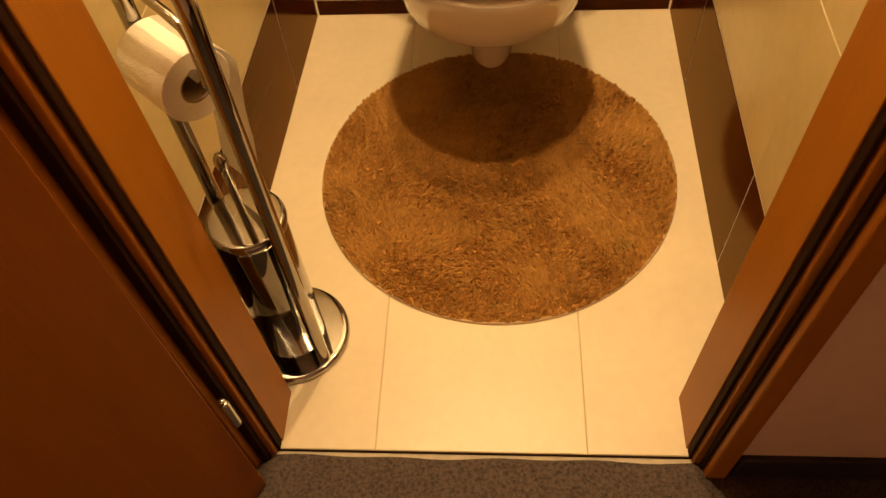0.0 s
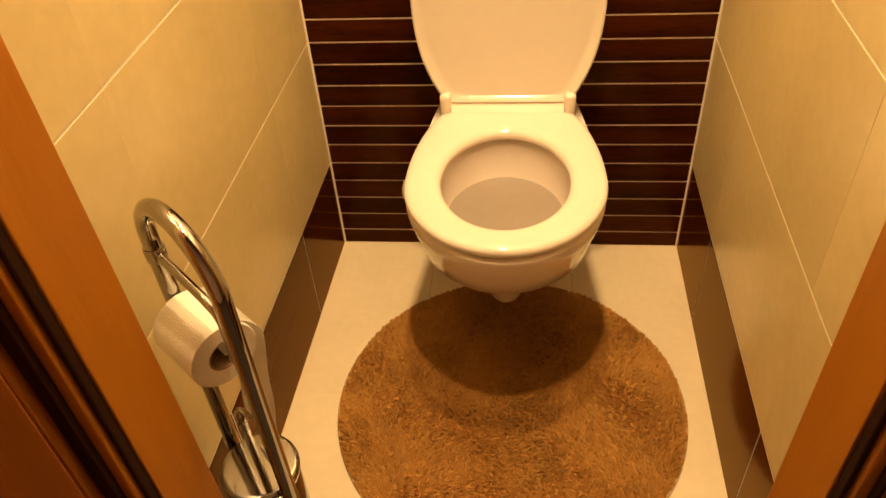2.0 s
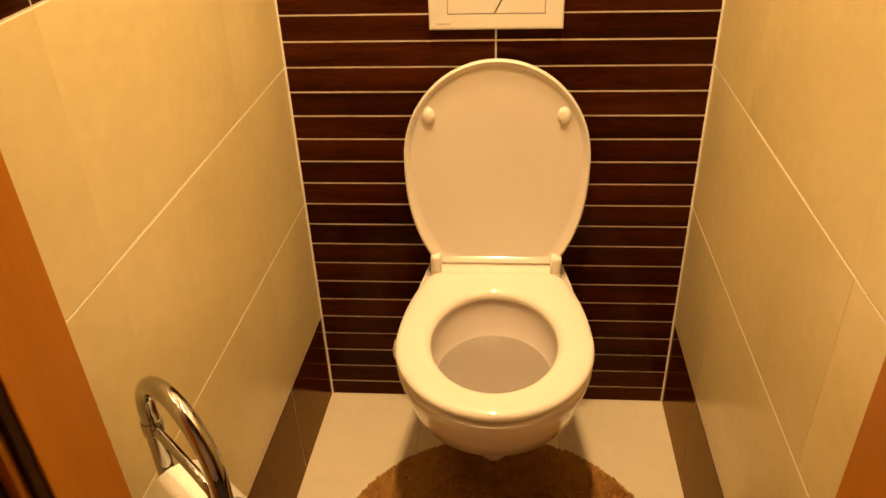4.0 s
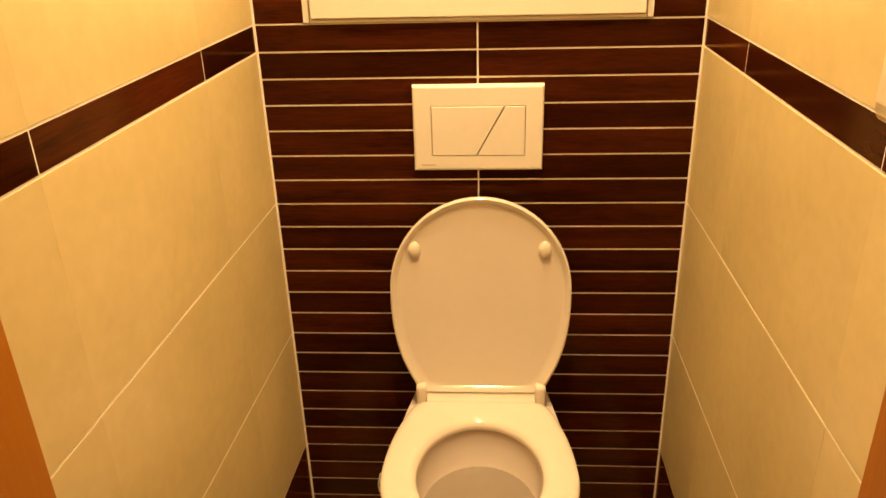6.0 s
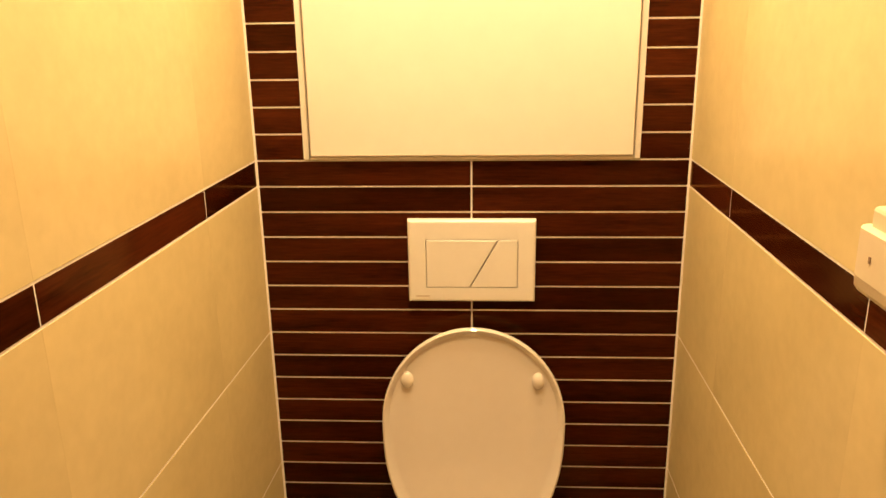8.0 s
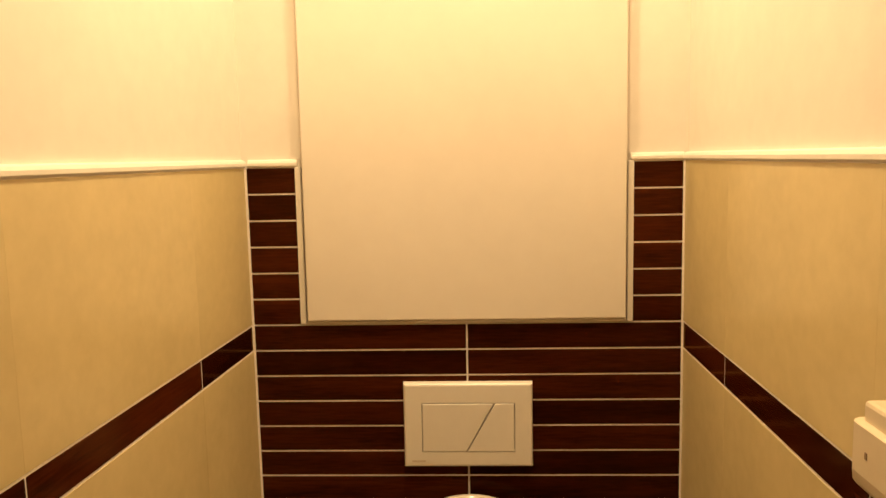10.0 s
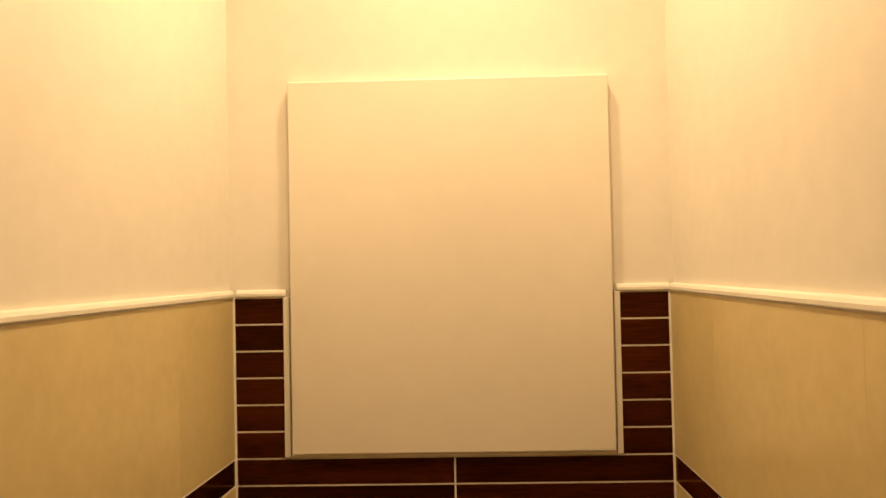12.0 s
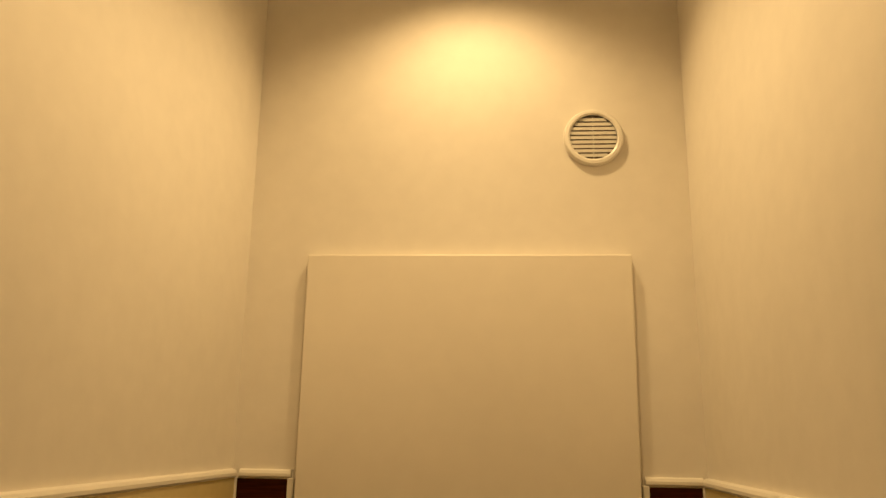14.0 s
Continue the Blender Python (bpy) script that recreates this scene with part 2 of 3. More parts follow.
for wall, u0, ln in ((wall_left, -0.955, 0.953), (wall_right, 0.002, 0.953), (wall_back, -0.4035, 0.093), (wall_back, 0.3045, 0.097)):
    t = part("edge_trim", trim_run(ln), TRIM, wall, "white plastic tile edge strip")
    t.location = (u0, 0, DADO)
for x in (X_LEFT + 0.0032, X_RIGHT + 0.0023):
    line = part("sealant", boxes((-0.0022, 0.0022, -0.0018, 0.003, FLOOR_Z, DADO - 0.001), bevel=0.0008), GROUT, wall_back,
                "thin pale sealant line")
    line.matrix_world = pose(x, 0, 0) @ pose(0, 0, 0, 0, -0.2, 0)

# ---------------- floors ----------------
floor = part("floor", boxes((-0.47, 0.44, -1.052, 0.02, -0.05, FLOOR_Z - 0.0010)), FLOOR_GROUT)
tagged(floor, "cream square floor tiles with thin joints", "floor", kind="structure")


def carpet_sheet():
    """The corridor's carpet, cut with a wavy edge along the threshold."""
    bm = bmesh.new()
    n = 90
    rows = []
    for i in range(n + 1):
        x = -1.1 + 2.4 * i / n
        edge = -1.0605 + 0.0012 * math.sin(x * 17) + 0.0015 * math.sin(x * 41 + 1)
        if not -0.345 < x < 0.325:
            edge = -1.073
        rows.append([bm.verts.new(p) for p in ((x, edge, -0.006), (x, edge, 0.002), (x, edge - 0.006, 0.006), (x, -2.0, 0.006))])
    for a, b in zip(rows, rows[1:]):
        for k in range(3):
            bm.faces.new((a[k], b[k], b[k + 1], a[k + 1]))
    bmesh.ops.recalc_face_normals(bm, faces=bm.faces)
    return bm


corridor_floor = part("corridor_floor", carpet_sheet(), CARPET)
tagged(corridor_floor, "grey speckled loop carpet in the corridor", "carpet", kind="structure")
sub_floor = part("sub_floor", boxes((-1.1, 1.3, -2.0, -1.0535, -0.05, 0.0005)), SCREED)
tagged(sub_floor, "bare pale screed strip under the doorway", "floor", kind="structure")
threshold = part("threshold_joint", boxes((-0.33, 0.31, -1.0535, -1.0515, -0.02, FLOOR_Z - 0.003)), RUBBER_AND_GAP)
tagged(threshold, "dark open joint along the tile edge", "trim", kind="structure")

# the corridor round the camera: unseen walls, the back one near for bounce light
for name, row in (("wall_corridor_left", (-1.2, -1.1, -2.0, OUT_FRONT, -0.05, TOP)),
                  ("wall_corridor_right", (1.3, 1.4, -2.0, OUT_FRONT, -0.05, TOP)),
                  ("wall_corridor_back", (-1.2, 1.4, -2.1, -2.0, -0.05, TOP))):
    tagged(part(name, boxes(row), HALL_PAINT), "plain dusky pink corridor wall", "wall", kind="structure")
tagged(part("ceiling_corridor", boxes((-1.2, 1.4, -2.1, OUT_FRONT, TOP, TOP + 0.04)), CEILING),
       "plain white corridor ceiling", "ceiling", kind="structure")
for name, x0, x1 in (("baseboard_right", 0.3605, 1.3), ("baseboard_left", -1.1, -0.3825)):
    tagged(part(name, boxes((x0, x1, OUT_FRONT - 0.012, OUT_FRONT + 0.001, 0.004, 0.075), bevel=0.003), SKIRT),
           "dark low skirting board", "baseboard", kind="structure")

# ---------------- door frame and door ----------------
JL, JR = -0.321, 0.302
frame_ob = tagged(new("door_frame"), "orange brown wooden door frame with a dark seal", "door frame", kind="structure")
HEAD = 2.0
for s, x in ((-1, JL), (1, JR)):
    side = []

    def span(a, b, x=x, s=s):
        return (x + a, x + b) if s > 0 else (x - b, x - a)
    side.append(part("jamb", boxes((*span(0.0, 0.040), -1.040, -0.9555, 0.0, HEAD + 0.04), bevel=0.0015), WOOD, frame_ob))
    side.append(part("rebate", boxes((*span(0.0075, 0.040), -1.061, -1.0405, 0.0, HEAD + 0.04), bevel=0.0025), WOOD, frame_ob))
    side.append(part("seal", boxes((*span(0.002, 0.0072), -1.053, -1.0405, 0.0, HEAD), bevel=0.002), RUBBER_AND_GAP, frame_ob, "dark strip, rubber seal and painted gap shade"))
    # shadow gap beside the casing, drawn as a dark strip; wider by the door
    gap = 0.0215 if s > 0 else 0.031
    side.append(part("seal", boxes((*span(0.0165, gap), -1.071, -1.0612, 0.0, HEAD), bevel=0.002), RUBBER_AND_GAP, frame_ob, "dark strip, rubber seal and painted gap shade"))
    side.append(part("casing", boxes((*span(gap + 0.0002, 0.052), -1.084, -1.0612, 0.0, HEAD + 0.07), bevel=0.003), WOOD, frame_ob))
    side.append(part("casing", boxes((*span(0.0402, 0.062), -0.9655, -0.9545, FLOOR_Z, HEAD + 0.06), bevel=0.002), WOOD, frame_ob))
    if s < 0:
        # this post stands a little out of plumb
        for ob in side:
            ob.matrix_world = pose(JL, 0, 0) @ pose(0, 0, 0, 0, -0.6, 0) @ pose(-JL, 0, 0)
part("head_jamb", boxes((JL - 0.022, JR - 0.0005, -1.040, -0.966, HEAD, HEAD + 0.04), bevel=0.0015), WOOD, frame_ob)
part("head_jamb", boxes((JL - 0.015, JR + 0.015, -1.072, -1.0405, HEAD + 0.016, HEAD + 0.04), bevel=0.0015), WOOD, frame_ob)
part("head_casing", boxes((JL - 0.025, JR + 0.025, -1.084, -1.0722, HEAD + 0.0165, HEAD + 0.07), bevel=0.003), WOOD, frame_ob)
part("head_casing", boxes((JL - 0.022, JR - 0.0005, -0.9655, -0.9555, HEAD + 0.001, HEAD + 0.06), bevel=0.002), WOOD, frame_ob)

door = tagged(new("door_1"), "open orange brown wooden door leaf in the corridor", "door", kind="structure")
door.matrix_world = pose(-0.335, -1.108, 0.0, 0, 0, -116)
part("door_leaf", boxes((0.0, 0.63, -0.04, 0.0, 0.012, 2.0), bevel=0.002), DOOR_WOOD_SHADED, door)
for z in (0.25, 1.0, 1.78):
    hinge = part("hinge", lathe([(0.0055, -0.032), (0.0065, -0.029), (0.0065, 0.029), (0.0055, 0.032)], 16, (-0.014, 0.004, z)), STEEL,
                 door, "small steel hinge", smooth=True)
    part("pin", lathe([(0.003, 0.032), (0.0045, 0.035), (0.0045, 0.040), (0.002, 0.042)], 12, (-0.014, 0.004, z)), STEEL, hinge, smooth=True)

# ---------------- toilet ----------------
SEAT_Z = 0.440
CX = 0.003


def pan_outline(width, front, back, back_width, mid, n=72, z=0.0, shrink=0.0, power=1.5, corner=0.0):
    """Egg-shaped ring: widest at y = mid, rounded to the front, tapering to the back."""
    pts = []
    h = n // 2
    for i in range(h):
        a = math.pi * i / h
        pts.append((CX + (width - shrink) * math.cos(a), mid - (mid - front - shrink) * math.sin(a), z))
    k = n - h
    side = k // 2 - 3

    def edge(u):
        u = 1 - (1 - u) ** (1.7 if corner else 1.0)
        w = width + (back_width - width) * u ** power - shrink
        left = (1 - u) * (back - shrink - mid)
        if left < corner:
            w -= corner - math.sqrt(corner ** 2 - (corner - left) ** 2)
        return w, mid + (back - shrink - mid) * u

    for i in range(side):
        w, y = edge(i / side)
        pts.append((CX - w, y, z))
    for i in range(k - 2 * side):
        u = i / (k - 2 * side - 1)
        pts.append((CX + (-1 + 2 * u) * (back_width - shrink - corner), back - shrink, z))
    for i in range(side):
        w, y = edge(1 - (i + 1) / side)
        pts.append((CX + w, y, z))
    return pts


def oval(rx, y0, y1, z, n=72):
    """Ring in step with pan_outline: starts at +x, runs round the front first."""
    cy, ry = (y0 + y1) / 2, (y1 - y0) / 2
    pts = []
    for i in range(n):
        a = 2 * math.pi * i / n
        pts.append((CX + rx * math.cos(a), cy - ry * math.sin(a), z))
    return pts


toilet = tagged(new("toilet"), "white wall-hung toilet with its seat down and lid up", "toilet")
toilet.location = (0, 0, 0)
bowl_rings = []
for z, w, f, b, bw, mid in ((0.098, 0.038, -0.285, -0.006, 0.080, -0.20), (0.103, 0.045, -0.294, -0.004, 0.085, -0.20),
                            (0.140, 0.050, -0.305, -0.003, 0.095, -0.21), (0.160, 0.053, -0.312, -0.003, 0.100, -0.22),
                            (0.178, 0.060, -0.318, -0.003, 0.106, -0.23), (0.205, 0.096, -0.346, -0.003, 0.118, -0.25),
                            (0.250, 0.138, -0.408, -0.003, 0.129, -0.27), (0.300, 0.161, -0.464, -0.003, 0.136, -0.29),
                            (0.340, 0.168, -0.483, -0.003, 0.139, -0.30), (0.375, 0.178, -0.499, -0.003, 0.141, -0.30),
                            (0.400, 0.182, -0.507, -0.003, 0.142, -0.308), (0.411, 0.182, -0.507, -0.003, 0.142, -0.305),
                            (0.4165, 0.177, -0.501, -0.004, 0.140, -0.305)):
    bowl_rings.append(pan_outline(w, f, b, bw, mid, z=z))
for rx, y0, y1, z in ((0.128, -0.455, -0.150, 0.418), (0.1255, -0.453, -0.153, 0.414), (0.1235, -0.451, -0.156, 0.400),
                      (0.120, -0.448, -0.163, 0.372), (0.116, -0.445, -0.171, 0.352), (0.112, -0.441, -0.178, 0.338),
                      (0.106, -0.436, -0.184, 0.331), (0.050, -0.380, -0.250, 0.327)):
    bowl_rings.append(oval(rx, y0, y1, z))
part("bowl", loft(bowl_rings), CERAMIC, toilet, "glossy white ceramic bowl", smooth=True)

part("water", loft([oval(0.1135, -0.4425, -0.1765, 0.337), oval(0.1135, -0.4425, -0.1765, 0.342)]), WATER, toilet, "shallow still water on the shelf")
# seat ring with rounded lips
s = dict(width=0.183, front=-0.508, back=-0.082, back_width=0.134, mid=-0.312, corner=0.024, power=2.05)
seat_rings = [pan_outline(z=SEAT_Z - 0.0185, shrink=0.009, **s), pan_outline(z=SEAT_Z - 0.0165, shrink=0.002, **s),
              pan_outline(z=SEAT_Z - 0.010, **s), pan_outline(z=SEAT_Z - 0.004, shrink=0.0025, **s),
              pan_outline(z=SEAT_Z - 0.0008, shrink=0.008, **s), pan_outline(z=SEAT_Z, shrink=0.016, **s)]
for rx, g, z in ((0.137, -0.020, SEAT_Z + 0.0006), (0.131, -0.0145, SEAT_Z - 0.0002), (0.126, -0.0095, SEAT_Z - 0.0018), (0.122, -0.0055, SEAT_Z - 0.0042),
                 (0.1185, -0.002, SEAT_Z - 0.0078), (0.1168, -0.0003, SEAT_Z - 0.0115), (0.1175, -0.001, SEAT_Z - 0.0185)):
    seat_rings.append(oval(rx, -0.445 + g, -0.161 - g, z))
seat_rings.append(seat_rings[0])
part("seat", loft(seat_rings, False, False), SEAT_PLASTIC, toilet, smooth=True)

# lid: a shallow tray, hinged up against the wall
lid_ob = part("lid", loft([[(x, -(y + 0.082), z) for x, y, z in ring] for ring in (
    pan_outline(0.1825, -0.507, -0.082, 0.124, -0.312, power=2.6, z=0.0, shrink=0.008),
    pan_outline(0.1825, -0.507, -0.082, 0.124, -0.312, power=2.6, z=0.004, shrink=0.002),
    pan_outline(0.1825, -0.507, -0.082, 0.124, -0.312, power=2.6, z=0.010),
    pan_outline(0.1825, -0.507, -0.082, 0.124, -0.312, power=2.6, z=0.017, shrink=0.001),
    pan_outline(0.1825, -0.507, -0.082, 0.124, -0.312, power=2.6, z=0.0195, shrink=0.004),
    pan_outline(0.1825, -0.507, -0.082, 0.124, -0.312, power=2.6, z=0.0175, shrink=0.008),
    pan_outline(0.1825, -0.507, -0.082, 0.124, -0.312, power=2.6, z=0.0105, shrink=0.014),
    pan_outline(0.1825, -0.507, -0.082, 0.124, -0.312, power=2.6, z=0.0095, shrink=0.022))]), SEAT_PLASTIC, toilet,
    "raised cream white lid", smooth=True)
# the ring's y runs up the lid, its open side faces the room
lid_ob.matrix_world = pose(0, -0.062, 0.452, 84.5, 0, 0)
for x in (-0.131 + CX, 0.128 + CX):
    bump_ob = part("buffer", lathe([(0.011, 0), (0.011, 0.003), (0.0085, 0.0075), (0.004, 0.0095)], 20), SEAT_PLASTIC, lid_ob,
                   "small rounded rubber buffer", smooth=True)
    bump_ob.location = (x, 0.316, 0.009)
    bump_ob.scale = (1.15, 1.6, 1.1)
for sx in (-1, 1):
    x = CX + sx * 0.124
    bm = box(bmesh.new(), x - 0.0115, x + 0.0115, -0.091, -0.054, 0.424, 0.476, bevel=0.008, segments=4)
    part("hinge", bm, SEAT_PLASTIC, toilet, smooth=True)
bar_profile = ((-0.097, 0.424), (-0.097, 0.4350), (-0.094, 0.4395), (-0.089, 0.4430), (-0.074, 0.4585), (-0.069, 0.4640), (-0.063, 0.4675),
               (-0.057, 0.4670), (-0.054, 0.4630), (-0.054, 0.424))
part("hinge_bar", loft([[(CX + x, y, z) for y, z in bar_profile] for x in (-0.1125, 0.1125)]), SEAT_PLASTIC, toilet, smooth=True)
part("deck", boxes((CX - 0.134, CX + 0.134, -0.100, -0.004, 0.4185, 0.4195)), CERAMIC, toilet)

# covers of the fixing bolts on the flanks of the bowl
for sx in (-1, 1):
    cap = part("fixing_cap", lathe([(0.0095, 0.0), (0.0095, 0.002), (0.0075, 0.0035), (0.0, 0.004)], 24), PLATE_PLASTIC, toilet, smooth=True)
    cap.matrix_world = pose(CX + sx * 0.1372, -0.12, 0.285, 0, sx * 78, 0)

# hook of a rim block over the edge of the bowl
hook = tagged(new("rim_block_hook"), "thin clear plastic hook over the toilet rim", "rim block hook")
pts = [(-0.170, -0.305, 0.4185), (-0.178, -0.305, 0.4192), (-0.1838, -0.305, 0.4165), (-0.1858, -0.305, 0.410), (-0.1862, -0.305, 0.398),
       (-0.1850, -0.305, 0.388), (-0.1818, -0.305, 0.385)]
part("strap", tube(pts, 0.0014, 8), PLATE_PLASTIC, hook, smooth=True)
part("strap", tube([(x, y + 0.014, z) for x, y, z in pts], 0.0014, 8), PLATE_PLASTIC, hook, smooth=True)

# ---------------- flush plate ----------------
plate = tagged(new("flush_plate"), "white plastic dual flush plate with a slanted split", "flush plate")
plate.location = (0.0, -0.001, 1.006)


def plate_body():
    w, h, d = 0.1225, 0.082, 0.017
    rings = []
    for ins, y in ((0.0, 0.0), (0.0, -0.011), (0.0009, -0.0142), (0.0026, -0.0163), (0.0055, -d)):
        rings.append([(-w + ins, y, -h + ins), (w - ins, y, -h + ins), (w - ins, y, h - ins), (-w + ins, y, h - ins)])
    x0, x1, z0, z1 = -0.088, 0.089, -0.053, 0.044
    for y in (-d, -0.007):
        rings.append([(x0, y, z0), (x1, y, z0), (x1, y, z1), (x0, y, z1)])
    return loft(rings)


part("plate", plate_body(), PLATE_PLASTIC, plate)
GAP = 0.0015
for name, quad in (("full_button", ((-0.088 + GAP, -0.053 + GAP), (-0.003 - GAP, -0.053 + GAP), (0.050 - GAP, 0.044 - GAP), (-0.088 + GAP, 0.044 - GAP))),
                   ("small_button", ((-0.003 + GAP, -0.053 + GAP), (0.089 - GAP, -0.053 + GAP), (0.089 - GAP, 0.044 - GAP), (0.050 + GAP, 0.044 - GAP)))):
    cx, cz = sum(q[0] for q in quad) / 4, sum(q[1] for q in quad) / 4
    rings = [[(x, -0.0068, z) for x, z in quad], [(x, -0.0164, z) for x, z in quad],
             [(cx + (x - cx) * 0.985, -0.0172, cz + (z - cz) * 0.98) for x, z in quad]]
    part(name, loft(rings), PLATE_PLASTIC, plate)
part("maker_mark", boxes((-0.108, -0.082, -0.0173, -0.0165, -0.0715, -0.0685)), MARK, plate, "tiny unreadable grey mark")

# ---------------- access panel ----------------
panel = tagged(new("access_panel"), "plain white painted access panel set in the wall", "access panel")
part("board", boxes((-0.3, 0.296, -0.013, 0.0075, 1.2095, 1.902), bevel=0.0022), BOARD, panel)
for x in (-0.3105, 0.3055):
    part("edge_strip", boxes((x - 0.0055, x + 0.0055, -0.0032, 0.0082, 1.2015, DADO + 0.0005), bevel=0.002), TRIM, panel, "white plastic edge strip")
part("edge_strip", boxes((-0.304, 0.299, -0.0025, 0.0082, 1.2012, 1.2075), bevel=0.0015), TRIM, panel, "white plastic edge strip")

# ---------------- air vent ----------------
vent = tagged(new("air_vent"), "round white plastic air vent with horizontal slats", "air vent")
vent.matrix_world = pose(0.2355, 0.008, 2.1345, 90, 0, 0)
vent.scale = (1, 1, 0.75)
part("rim", lathe([(0.044, 0.0), (0.056, 0.0), (0.0565, 0.010), (0.0535, 0.015), (0.048, 0.016), (0.0445, 0.013)], 56, ends=False), PLATE_PLASTIC,
     vent, smooth=True)
# closed disc; the darkness of the duct is put into its brown
part("duct", lathe([(0.0445, -0.0005), (0.0445, 0.001)], 48), DUCT_SHADE, vent, "flat disc behind the slats, duct shade in its colour")
for k in range(9):
    y = -0.036 + 0.009 * k
    half = math.sqrt(0.0443 ** 2 - y * y)
    slat = part("slat", boxes((-half, half, -0.0030, 0.0030, -0.0009, 0.0009)), PLATE_PLASTIC, vent)
    slat.location, slat.rotation_euler = (0, y, 0.0085), (radians(12), 0, 0)
part("rib", boxes((-0.0008, 0.0008, -0.043, 0.043, 0.002, 0.005)), PLATE_PLASTIC, vent)

# ---------------- air freshener on the wall ----------------
fresh = tagged(new("air_freshener"), "cream plastic air freshener box on the tiles", "air freshener")
fresh.matrix_world = M_RIGHT @ pose(0.766, 0, 1.243)
part("back_plate", boxes((0.002, 0.075, -0.043, -0.0005, -0.022, 0.055), bevel=0.004), FRESH_PLASTIC, fresh)
rings = []
for ins, y in ((0.0, -0.020), (0.0, -0.043), (0.0015, -0.0475), (0.004, -0.0495)):
    a, b, c, d = -0.004 + ins, 0.079 - ins, -0.024 + ins * 4.0, 0.037 - ins * 0.6
    rings.append([(a, y, c), (b, y, c), (b, y, d), (a, y, d)])
part("cover", loft(rings), FRESH_PLASTIC, fresh)
part("sensor", boxes((0.0215, 0.0250, -0.0502, -0.0490, 0.009, 0.015)), CARD, fresh, "tiny dark sensor window")

# ---------------- ceiling downlight ----------------
for x, y in LAMPS:
    down = tagged(new("ceiling_lamp"), "small round recessed ceiling spot, switched on", "ceiling lamp", "recessed ceiling spots")
    down.location = (x, y, TOP)
    part("ring", lathe([(0.034, -0.0005), (0.046, -0.0005), (0.045, -0.004), (0.038, -0.006), (0.034, -0.003)], 40, ends=False), STEEL,
         down, smooth=True)
    part("lens", lathe([(0.0, -0.0012), (0.030, -0.0012), (0.0335, -0.0005), (0.0335, 0.0)], 32), GLOW, down, "glowing frosted lens")

# ---------------- rug ----------------
RUG_C, RUG_R = (0.015, -0.485), 0.343
rug = tagged(new("round_rug"), "round brown shaggy bath rug on the floor", "rug")
rug.location = (RUG_C[0], RUG_C[1], FLOOR_Z)
part("backing", lathe([(RUG_R - 0.006, 0.0), (RUG_R - 0.004, 0.0), (RUG_R - 0.003, 0.002), (RUG_R - 0.006, 0.0045)], 96), RUG, rug,
     "brown woven backing")
part("binding", lathe([(RUG_R - 0.004, 0.0), (RUG_R - 0.001, 0.0), (RUG_R + 0.001, 0.0018), (RUG_R - 0.001, 0.0036), (RUG_R - 0.004, 0.0036)], 96,
                      ends=False), RUG_BACK, rug, "pale bound edge")


